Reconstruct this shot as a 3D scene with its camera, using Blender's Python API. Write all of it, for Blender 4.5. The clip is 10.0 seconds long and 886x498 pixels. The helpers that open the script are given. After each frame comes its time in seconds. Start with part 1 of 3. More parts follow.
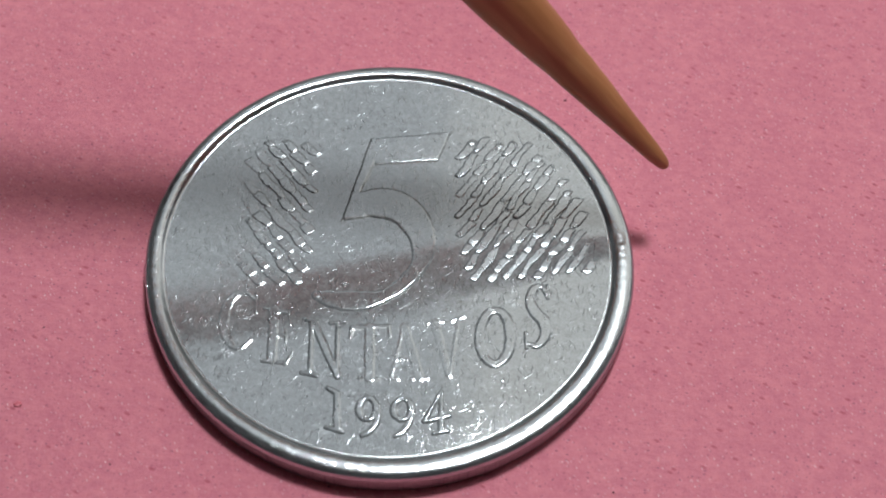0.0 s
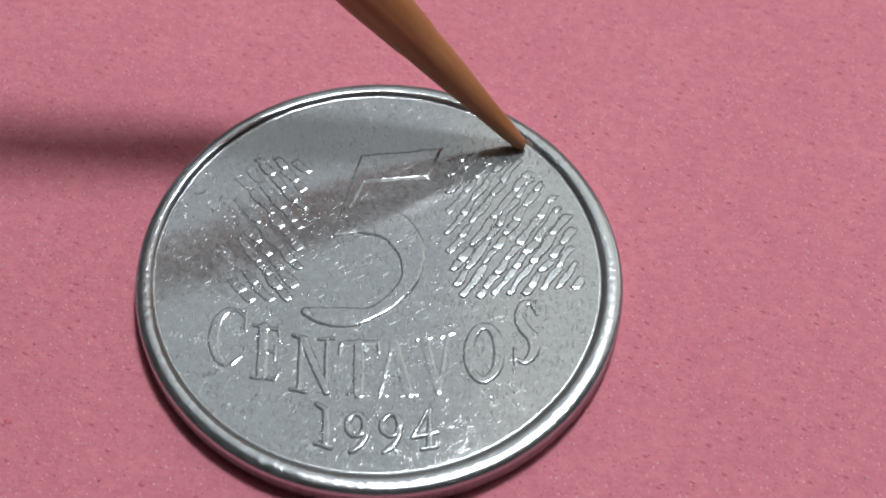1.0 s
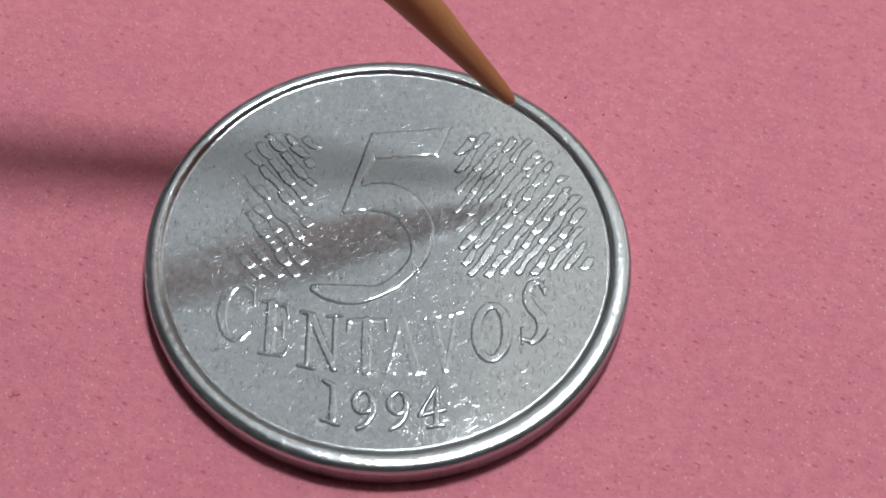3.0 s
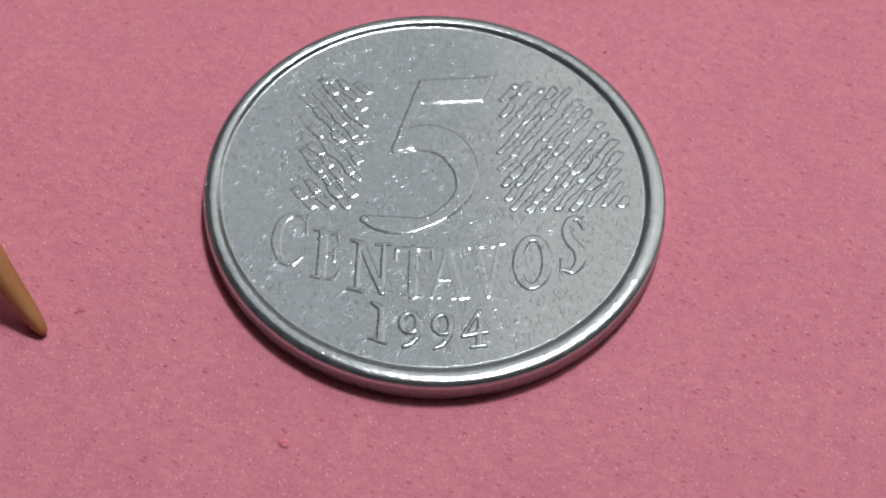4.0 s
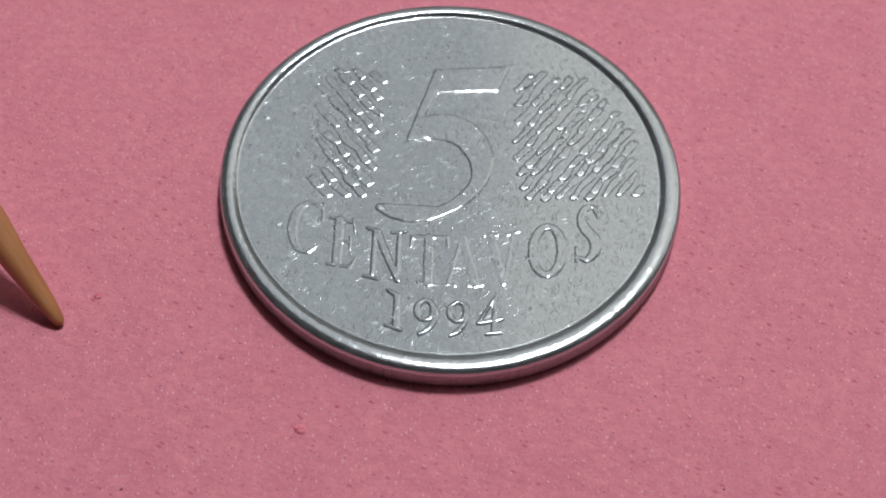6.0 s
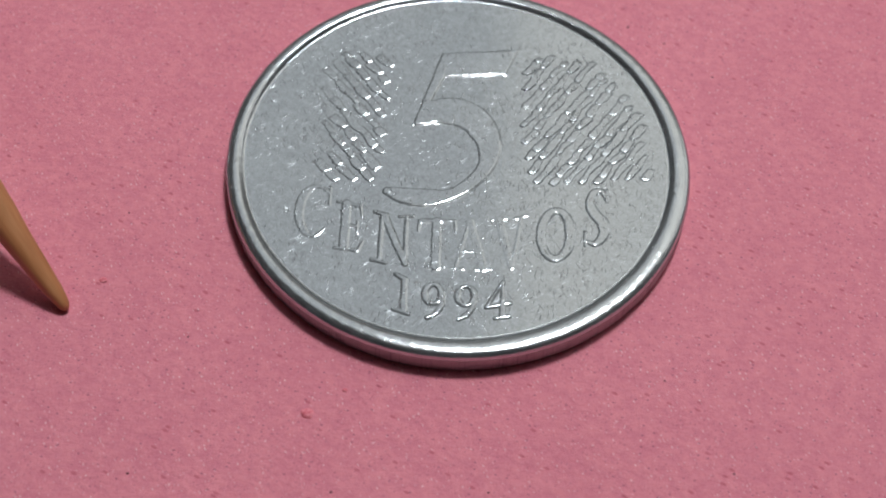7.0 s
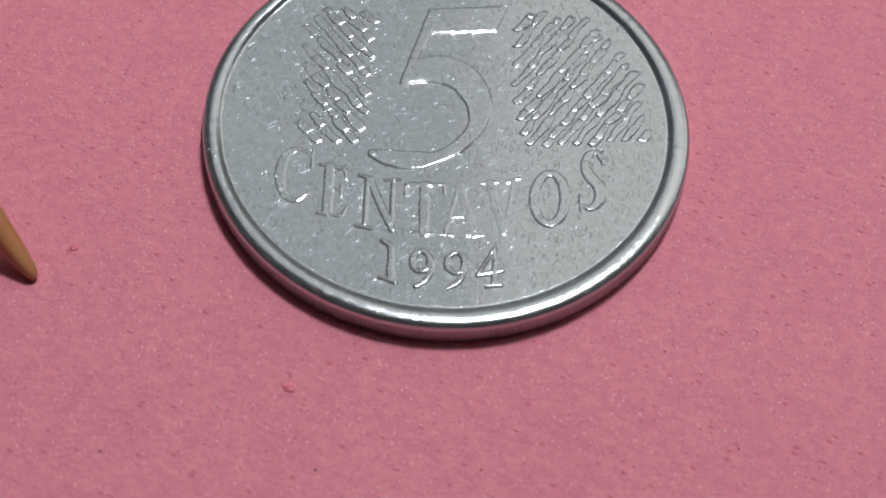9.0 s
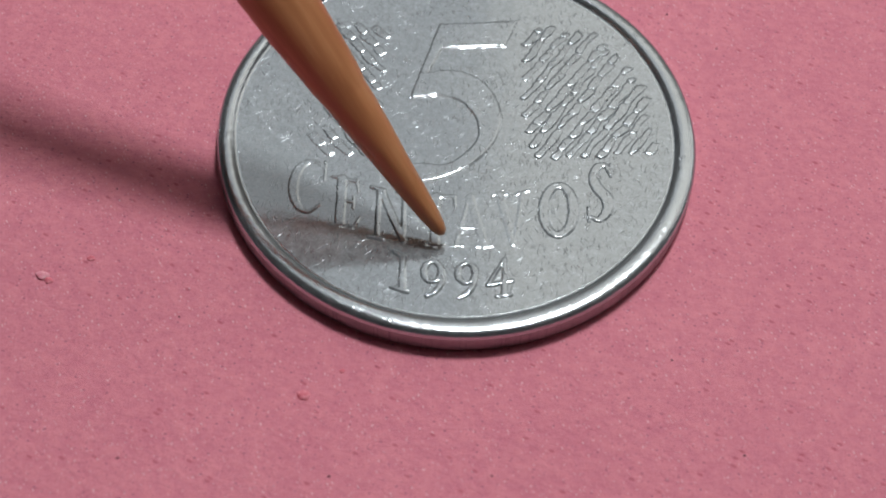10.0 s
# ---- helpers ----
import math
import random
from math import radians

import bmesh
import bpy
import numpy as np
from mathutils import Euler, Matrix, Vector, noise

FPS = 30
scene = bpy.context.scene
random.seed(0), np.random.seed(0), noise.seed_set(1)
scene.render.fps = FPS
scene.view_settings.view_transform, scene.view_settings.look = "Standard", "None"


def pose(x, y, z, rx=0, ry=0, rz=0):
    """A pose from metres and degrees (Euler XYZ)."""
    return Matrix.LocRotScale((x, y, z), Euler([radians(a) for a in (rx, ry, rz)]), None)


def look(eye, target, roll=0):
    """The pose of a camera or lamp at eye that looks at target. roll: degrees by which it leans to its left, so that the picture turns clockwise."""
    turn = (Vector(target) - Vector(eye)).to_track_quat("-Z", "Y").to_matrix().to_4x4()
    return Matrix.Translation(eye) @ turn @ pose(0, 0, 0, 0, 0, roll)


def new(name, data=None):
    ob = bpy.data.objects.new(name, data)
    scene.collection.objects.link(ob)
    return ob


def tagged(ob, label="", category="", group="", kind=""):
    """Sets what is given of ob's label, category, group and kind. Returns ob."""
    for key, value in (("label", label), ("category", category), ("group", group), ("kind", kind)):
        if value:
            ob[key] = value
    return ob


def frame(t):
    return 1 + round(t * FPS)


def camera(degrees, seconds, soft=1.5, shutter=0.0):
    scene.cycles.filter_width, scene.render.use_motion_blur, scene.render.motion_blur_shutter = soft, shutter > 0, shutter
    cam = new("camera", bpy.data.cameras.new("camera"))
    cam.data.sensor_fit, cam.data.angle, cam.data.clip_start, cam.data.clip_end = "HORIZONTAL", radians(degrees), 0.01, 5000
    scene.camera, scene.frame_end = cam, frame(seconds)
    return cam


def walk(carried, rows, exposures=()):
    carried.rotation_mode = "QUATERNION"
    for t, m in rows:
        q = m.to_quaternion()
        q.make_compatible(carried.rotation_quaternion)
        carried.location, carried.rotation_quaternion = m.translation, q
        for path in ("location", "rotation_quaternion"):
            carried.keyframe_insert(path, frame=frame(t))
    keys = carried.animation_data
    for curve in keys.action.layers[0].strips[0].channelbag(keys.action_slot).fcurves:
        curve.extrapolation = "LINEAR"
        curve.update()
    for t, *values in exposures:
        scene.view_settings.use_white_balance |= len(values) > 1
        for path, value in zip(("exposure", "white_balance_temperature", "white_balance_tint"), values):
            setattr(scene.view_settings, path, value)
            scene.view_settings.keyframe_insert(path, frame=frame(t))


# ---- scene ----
MM = 0.001

# ---- camera: a phone held close over the coin ----
cam = camera(33.0, 10.0, soft=1.8)
EYES = [
    (0, 0.00099, -0.03474, 0.05529, 32.91, -1.68, 0.55),
    (0.2, 0.00126, -0.03431, 0.05510, 32.97, -1.44, 0.40),
    (0.5, 0.00183, -0.03416, 0.05568, 33.07, -1.35, 0.55),
    (1, 0.00179, -0.03484, 0.05544, 33.55, -1.35, 0.60),
    (1.5, 0.00161, -0.03477, 0.05528, 33.13, -1.44, 0.94),
    (2, 0.00149, -0.03534, 0.05491, 33.29, -1.43, 1.40),
    (2.2, 0.00129, -0.03466, 0.05562, 32.58, -1.64, 1.27),
    (3.3, 0.00177, -0.03536, 0.05520, 33.06, -1.80, 1.47),
    (3.5, 0.00228, -0.03702, 0.05460, 33.83, -1.34, 1.86),
    (3.7, 0.00124, -0.03898, 0.05489, 34.16, -1.77, 1.94),
    (4, 0.00074, -0.04080, 0.05553, 34.39, -1.62, 2.72),
    (4.5, 0.00058, -0.04109, 0.05508, 34.55, -1.67, 2.81),
    (5, 0.00076, -0.04115, 0.05564, 34.48, -1.36, 2.95),
    (6.5, 0.00049, -0.04150, 0.05498, 34.42, -1.34, 3.12),
    (7, 0.00039, -0.04165, 0.05467, 34.32, -1.29, 3.17),
    (7.3, -0.00060, -0.04301, 0.05548, 34.75, -1.87, 3.20),
    (7.5, -0.00045, -0.04301, 0.05655, 34.60, -1.01, 3.58),
    (7.7, -0.00113, -0.04349, 0.05585, 35.38, -1.11, 3.92),
    (8, -0.00111, -0.04381, 0.05516, 35.41, -0.83, 4.05),
    (8.2, -0.00075, -0.04234, 0.05387, 35.26, -0.89, 3.71),
    (8.5, -0.00006, -0.04088, 0.05201, 34.38, -1.25, 3.14),
    (9, -0.00007, -0.04003, 0.05198, 33.14, -1.89, 2.56),
    (9.2, -0.00021, -0.04013, 0.05189, 33.14, -1.99, 2.70),
    (9.5, -0.00044, -0.04070, 0.05216, 33.43, -2.01, 2.58),
    (9.7, -0.00080, -0.04023, 0.05257, 33.25, -2.57, 2.81),
    (10, -0.00039, -0.04082, 0.05278, 33.73, -1.80, 2.62),
]
walk(cam, [(t, pose(x, y, z, rx, ry, rz)) for t, x, y, z, rx, ry, rz in EYES])
cam.data.dof.use_dof = True
cam.data.dof.focus_distance = 0.065
cam.data.dof.aperture_fstop = 80.0

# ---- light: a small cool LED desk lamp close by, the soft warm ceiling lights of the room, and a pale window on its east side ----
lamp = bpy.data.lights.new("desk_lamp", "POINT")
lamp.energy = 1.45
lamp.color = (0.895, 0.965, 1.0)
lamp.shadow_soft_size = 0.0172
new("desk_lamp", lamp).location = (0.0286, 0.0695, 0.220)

for middle, width, power, tint in ((-0.195, 0.50, 0.96, (0.93, 0.965, 1.0)), (0.5275, 0.945, 2.9, (1.0, 0.98, 0.93))):
    panel = bpy.data.lights.new("ceiling_light", "AREA")
    panel.shape, panel.size, panel.size_y = "RECTANGLE", width, 0.95
    panel.energy, panel.color = power, tint
    new("ceiling_light", panel).location = (middle, 1.06, 1.42)

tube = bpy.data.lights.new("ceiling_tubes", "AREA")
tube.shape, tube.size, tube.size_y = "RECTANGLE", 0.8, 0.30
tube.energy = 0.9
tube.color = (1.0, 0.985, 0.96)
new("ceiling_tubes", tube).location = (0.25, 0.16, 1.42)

window = bpy.data.lights.new("window_light", "AREA")
window.shape, window.size, window.size_y = "RECTANGLE", 1.1, 1.0
window.energy = 3.8
window.color = (1.0, 0.985, 0.96)
new("window_light", window).matrix_world = look((1.55, 1.06, 1.02), (0.0, 0.0, 0.0))

room_air = bpy.data.worlds.new("room_air")
room_air.use_nodes = True
room_air.node_tree.nodes["Background"].inputs["Strength"].default_value = 0.0
scene.world = room_air
scene.view_settings.exposure = 0.0


# ---- materials ----
def material(name, color=(0.5, 0.5, 0.5), rough=0.5):
    m = bpy.data.materials.new(name)
    m.use_nodes = True
    b = m.node_tree.nodes["Principled BSDF"]
    b.inputs["Base Color"].default_value = (*color, 1)
    b.inputs["Roughness"].default_value = rough
    return m, m.node_tree, b


def node(tree, kind, inputs=None, **props):
    n = tree.nodes.new(kind)
    for key, value in props.items():
        setattr(n, key, value)
    for key, value in (inputs or {}).items():
        if isinstance(value, bpy.types.NodeSocket):
            tree.links.new(value, n.inputs[key])
        else:
            n.inputs[key].default_value = value
    return n


def mapped(tree, scale=(1, 1, 1), turn=0.0):
    """Object coordinates in millimetres, turned about z and then stretched."""
    co = node(tree, "ShaderNodeTexCoord").outputs["Object"]
    if turn:
        co = node(tree, "ShaderNodeMapping", {"Vector": co, "Rotation": (0, 0, radians(turn))}).outputs[0]
    return node(tree, "ShaderNodeVectorMath", {0: co, 1: tuple(1000 * s for s in scale)}, operation="MULTIPLY").outputs[0]


def ramp(tree, value, *stops):
    r = node(tree, "ShaderNodeValToRGB", {"Fac": value})
    e = r.color_ramp.elements
    while len(e) < len(stops):
        e.new(0.5)
    for k, (at, col) in enumerate(stops):
        e[k].position, e[k].color = at, (*col, 1) if len(col) == 3 else col
    return r.outputs[0]


def grey(v):
    return (v, v, v)


def maths(tree, op, a, b=0.0, c=0.0):
    return node(tree, "ShaderNodeMath", {0: a, 1: b, 2: c}, operation=op).outputs[0]


def blend(tree, fac, a, b, how="MIX"):
    n = node(tree, "ShaderNodeMix", data_type="RGBA", blend_type=how)
    for socket, value in ((n.inputs[0], fac), (n.inputs[6], a), (n.inputs[7], b)):
        if isinstance(value, bpy.types.NodeSocket):
            tree.links.new(value, socket)
        else:
            socket.default_value = value if not isinstance(value, tuple) else (*value, 1)
    return n.outputs[2]


def flecks(tree, scale, share, size, seed=0.0, stretch=(1, 1, 1), turn=0.0, dome=False):
    """Sparse spots: 1 in a few cells of a Voronoi field, 0 elsewhere."""
    at = mapped(tree, tuple(scale * s for s in stretch), turn)
    at = node(tree, "ShaderNodeVectorMath", {0: at, 1: (seed, seed * 1.7, 0)}, operation="ADD").outputs[0]
    v = node(tree, "ShaderNodeTexVoronoi", {"Vector": at, "Scale": 1.0}, voronoi_dimensions="2D")
    pick = node(tree, "ShaderNodeSeparateColor", {0: v.outputs["Color"]}).outputs[0]
    chosen = maths(tree, "LESS_THAN", pick, share)
    if dome:
        strength = node(tree, "ShaderNodeSeparateColor", {0: v.outputs["Color"]}).outputs[1]
        chosen = maths(tree, "MULTIPLY", chosen, maths(tree, "POWER", strength, 1.5))
    near = ramp(tree, v.outputs["Distance"], (0.0 if dome else size * 0.5, grey(1)), (size, grey(0)))
    return maths(tree, "MULTIPLY", chosen, near)


def paper_material():
    m, t, b = material("pink_paper", rough=0.82)
    fine = node(t, "ShaderNodeTexNoise", {"Vector": mapped(t), "Scale": 5.0, "Detail": 5.0, "Roughness": 0.7}).outputs[0]
    middle = node(t, "ShaderNodeTexNoise", {"Vector": mapped(t, (0.9, 1.1, 1), 20), "Scale": 2.0, "Detail": 3.0}).outputs[0]
    broad = node(t, "ShaderNodeTexNoise", {"Vector": mapped(t), "Scale": 0.12, "Detail": 3.0}).outputs[0]
    col = ramp(t, broad, (0.3, (0.76, 0.240, 0.292)), (0.7, (0.81, 0.266, 0.318)))
    cloud = node(t, "ShaderNodeTexNoise", {"Vector": mapped(t, (1, 1, 1), 40), "Scale": 0.55, "Detail": 3.0, "Roughness": 0.55}).outputs[0]
    col = blend(t, ramp(t, cloud, (0.34, grey(0.26)), (0.6, grey(0.0))), col, (0.60, 0.150, 0.225))
    col = blend(t, ramp(t, middle, (0.35, grey(0.33)), (0.62, grey(0.0))), col, (0.56, 0.125, 0.20))
    col = blend(t, ramp(t, fine, (0.40, grey(0.0)), (0.72, grey(0.30))), col, (0.86, 0.37, 0.46))
    for scale, share, size, seed, stretch, turn, amount, tone in (
            (2.4, 0.12, 0.15, 0.0, (0.9, 1.4, 1), 8, 0.48, (0.22, 0.035, 0.10)),
            (4.2, 0.17, 0.22, 3.1, (1.2, 0.9, 1), 34, 0.27, (0.26, 0.045, 0.105)),
            (1.3, 0.16, 0.15, 5.3, (0.7, 1.5, 1), 25, 0.50, (0.46, 0.045, 0.085)),
            (2.3, 0.12, 0.13, 11.7, (2.0, 0.8, 1), -22, 0.66, (0.95, 0.72, 0.74)),
            (4.0, 0.16, 0.20, 17.3, (1.8, 0.8, 1), -35, 0.42, (0.93, 0.62, 0.66))):
        spot = flecks(t, scale, share, size, seed, stretch, turn)
        col = blend(t, maths(t, "MULTIPLY", spot, amount), col, tone)
    t.links.new(col, b.inputs["Base Color"])
    b.inputs["Specular IOR Level"].default_value = 0.35
    height = maths(t, "MULTIPLY_ADD", middle, 0.8, fine)
    bump = node(t, "ShaderNodeBump", {"Height": height, "Strength": 0.55, "Distance": 0.00012})
    t.links.new(bump.outputs[0], b.inputs["Normal"])
    return m


def steel_material(name, rough, wear, tones=((0.507, 0.538, 0.552), (0.560, 0.591, 0.603)), dull=0.42, fine=0.12):
    """Circulated stainless steel: a polish seen through a dull film of fine wear, with hairline scratches and small dents."""
    m, t, plain = material(name)
    t.nodes.remove(plain)
    grain = node(t, "ShaderNodeTexNoise", {"Vector": mapped(t), "Scale": 7.0, "Detail": 4.0, "Roughness": 0.7}).outputs[0]
    brushed = node(t, "ShaderNodeTexNoise", {"Vector": mapped(t, (1.2, 7.0, 1), -35), "Scale": 1.5, "Detail": 2.0, "Roughness": 0.6}).outputs[0]
    wide = node(t, "ShaderNodeTexNoise", {"Vector": mapped(t), "Scale": 0.30, "Detail": 4.0}).outputs[0]
    swell = node(t, "ShaderNodeTexNoise", {"Vector": mapped(t), "Scale": 1.2, "Detail": 1.0}).outputs[0]
    marks = 0.0
    for turn, scale, share, amount, seed in ((-35, 1.7, 0.34, 1.0, 0.0), (-50, 1.9, 0.30, -1.0, 4.1), (-24, 2.4, 0.34, 0.9, 9.2), (-66, 2.2, 0.26, 1.0, 31.0), (58, 2.0, 0.30, -1.5, 14.9), (10, 2.3, 0.16, -1.0, 40.3),
                                             (-42, 3.3, 0.30, -0.8, 52.0), (-78, 2.3, 0.36, 1.8, 57.0), (80, 2.6, 0.40, 1.8, 63.0), (98, 3.2, 0.40, 1.6, 69.0)):
        cut = flecks(t, scale, share, 0.25, seed, (0.42, 4.0, 1), turn, True)
        marks = maths(t, "MULTIPLY_ADD", cut, amount, marks)
    for scale, share, seed, amount in ((2.8, 0.07, 21.0, -0.8), (4.4, 0.10, 27.0, 0.6)):
        marks = maths(t, "MULTIPLY_ADD", flecks(t, scale, share, 0.2, seed, dome=True), 0.5 * amount, marks)

    patchy = node(t, "ShaderNodeTexNoise", {"Vector": mapped(t, (1, 1, 1), 15), "Scale": 0.38, "Detail": 2.0}).outputs[0]
    marks = maths(t, "MULTIPLY", marks, ramp(t, patchy, (0.36, grey(0.45)), (0.60, grey(1.0))))

    def relief_of(fine, cuts):
        h = maths(t, "MULTIPLY_ADD", swell, 0.35, maths(t, "MULTIPLY_ADD", brushed, 0.5 * fine * wear, maths(t, "MULTIPLY", grain, fine)))
        h = maths(t, "MULTIPLY_ADD", marks, cuts * wear, h)
        return node(t, "ShaderNodeBump", {"Height": h, "Strength": 1.0, "Distance": 0.000012}).outputs[0]
    tint = ramp(t, wide, (0.3, tones[0]), (0.7, tones[1]))
    mottle = node(t, "ShaderNodeTexNoise", {"Vector": mapped(t, (1, 1, 1), 25), "Scale": 4.2, "Detail": 5.0, "Roughness": 0.72}).outputs[0]
    worn = blend(t, 1.0, tint, ramp(t, mottle, (0.32, grey(0.55)), (0.68, grey(0.83))), "MULTIPLY")
    film = node(t, "ShaderNodeBsdfPrincipled", {"Base Color": worn, "Metallic": 0.25, "Roughness": 0.9, "Normal": relief_of(2.4, 2.8)})
    polish = node(t, "ShaderNodeBsdfAnisotropic", {"Color": blend(t, 1.0, tint, ramp(t, mottle, (0.30, grey(0.88)), (0.66, grey(1.05))), "MULTIPLY"), "Normal": relief_of(fine, 0.10),
                                                   "Roughness": ramp(t, wide, (0.3, grey(rough - 0.015)), (0.7, grey(rough + 0.03)))}, distribution="BECKMANN")
    share = maths(t, "ADD", ramp(t, wide, (0.3, grey(dull - 0.06)), (0.7, grey(dull + 0.08))), ramp(t, mottle, (0.35, grey(0.0)), (0.65, grey(0.14))))
    both = node(t, "ShaderNodeMixShader", {0: share, 1: polish.outputs[0], 2: film.outputs[0]})
    torn = node(t, "ShaderNodeBsdfAnisotropic", {"Color": tint, "Roughness": 0.24, "Normal": relief_of(0.2, 1.9)}, distribution="BECKMANN")
    there = ramp(t, maths(t, "ABSOLUTE", marks), (0.04, grey(0.0)), (0.55, grey(0.33)))
    both = node(t, "ShaderNodeMixShader", {0: there, 1: both.outputs[0], 2: torn.outputs[0]})
    t.links.new(both.outputs[0], t.nodes["Material Output"].inputs["Surface"])
    return m


def wood_material():
    m, t, b = material("bamboo", rough=0.42)
    fibres = node(t, "ShaderNodeTexNoise", {"Vector": mapped(t, (2.6, 2.6, 0.10)), "Scale": 1.0, "Detail": 5.0, "Roughness": 0.55}).outputs[0]
    broad = node(t, "ShaderNodeTexNoise", {"Vector": mapped(t, (0.7, 0.7, 0.12)), "Scale": 1.0, "Detail": 3.0}).outputs[0]
    col = ramp(t, fibres, (0.30, (0.40, 0.155, 0.060)), (0.55, (0.50, 0.215, 0.088)), (0.75, (0.57, 0.275, 0.125)))
    col = blend(t, ramp(t, broad, (0.35, grey(0)), (0.7, grey(0.6))), col, (0.37, 0.145, 0.054))
    t.links.new(col, b.inputs["Base Color"])
    bump = node(t, "ShaderNodeBump", {"Height": fibres, "Strength": 0.4, "Distance": 0.00006})
    t.links.new(bump.outputs[0], b.inputs["Normal"])
    return m


def plaster_material(name, color):
    m, t, b = material(name, color, 0.9)
    n = node(t, "ShaderNodeTexNoise", {"Vector": mapped(t, (0.004, 0.004, 0.004)), "Scale": 1.0, "Detail": 4.0}).outputs[0]
    t.links.new(ramp(t, n, (0.3, tuple(0.93 * v for v in color)), (0.7, color)), b.inputs["Base Color"])
    return m


def table_material():
    m, t, b = material("table_wood", rough=0.5)
    n = node(t, "ShaderNodeTexNoise", {"Vector": mapped(t, (0.004, 0.06, 0.06)), "Scale": 1.0, "Detail": 5.0}).outputs[0]
    t.links.new(ramp(t, n, (0.3, (0.20, 0.11, 0.055)), (0.7, (0.33, 0.20, 0.11))), b.inputs["Base Color"])
    return m


PAPER = paper_material()
FIELD = steel_material("worn_steel_field", 0.09, 1.0, dull=0.46)
RIM = steel_material("worn_steel_rim", 0.21, 1.4, dull=0.10, fine=0.35)
RELIEF = steel_material("worn_steel_relief", 0.13, 0.9, dull=0.42)
WEAVE = steel_material("worn_steel_weave", 0.24, 0.9, dull=0.36)
# Dull edge steel; shade and the pink paper's reflection are put into its tones.
EDGE = steel_material("dull_shade_toned_edge", 0.48, 1.0, ((0.44, 0.38, 0.40), (0.54, 0.47, 0.49)), 0.35)
BAMBOO = wood_material()
WALL = plaster_material("grey_plaster", (0.37, 0.38, 0.42))
PALE_WALL = plaster_material("white_plaster", (0.80, 0.79, 0.77))
TABLE = table_material()


# ---- building helpers ----
def linked(name, bm, mat, parent=None, smooth=True):
    me = bpy.data.meshes.new(name)
    bm.to_mesh(me)
    bm.free()
    return mesh_object(name, me, mat, parent, smooth)


def mesh_object(name, me, mat, parent=None, smooth=True):
    for one in mat if isinstance(mat, (list, tuple)) else [mat]:
        me.materials.append(one)
    if smooth:
        me.polygons.foreach_set("use_smooth", [True] * len(me.polygons))
    ob = new(name, me)
    if parent is not None:
        ob.parent = parent
    return ob


def part(name, bm, mat, parent, label=""):
    return tagged(linked(name, bm, mat, parent), label)


def slab(name, size, at, mat):
    bm = bmesh.new()
    bmesh.ops.create_cube(bm, size=1.0)
    bmesh.ops.scale(bm, vec=size, verts=bm.verts)
    ob = linked(name, bm, mat, smooth=False)
    ob.location = at
    return tagged(ob, kind="structure")


# ---- the room round the table: never in view, it closes the place ----
SHEET = 0.0002
slab("tabletop", (1.4, 0.9, 0.03), (0, 0.1, -SHEET - 0.015), TABLE)
slab("floor", (3.4, 3.4, 0.05), (0, 0, -0.80), TABLE)
slab("ceiling", (3.4, 3.4, 0.05), (0, 0, 1.47), WALL)
slab("wall_north", (3.4, 0.08, 2.5), (0, 1.70, 0.45), PALE_WALL)
slab("wall_south", (3.4, 0.08, 2.5), (0, -1.70, 0.45), WALL)
slab("wall_east", (0.08, 3.3, 2.5), (1.70, 0, 0.45), WALL)
slab("wall_west", (0.08, 3.3, 2.5), (-1.70, 0, 0.45), WALL)


def make_sheet():
    """A sheet of pink paper, very slightly wavy, on the tabletop."""
    bm = bmesh.new()
    bmesh.ops.create_grid(bm, x_segments=30, y_segments=22, size=0.5)
    bmesh.ops.scale(bm, vec=(0.594, 0.42, 1), verts=bm.verts)
    low = bmesh.ops.extrude_face_region(bm, geom=bm.faces[:])
    for v in low["geom"]:
        if isinstance(v, bmesh.types.BMVert):
            v.co.z -= SHEET
    bmesh.ops.recalc_face_normals(bm, faces=bm.faces)
    ob = linked("paper_sheet", bm, PAPER, smooth=False)
    ob.location = (0, 0.012, 0)
    return tagged(ob, "matt pink paper sheet with dark and pale fibres lying flat", "paper")


sheet = make_sheet()

# ---- the coin ----
H, FACE = 1.217, 1.052
OFF = (-0.08, 0.08)  # the die sat a little off the middle of the blank


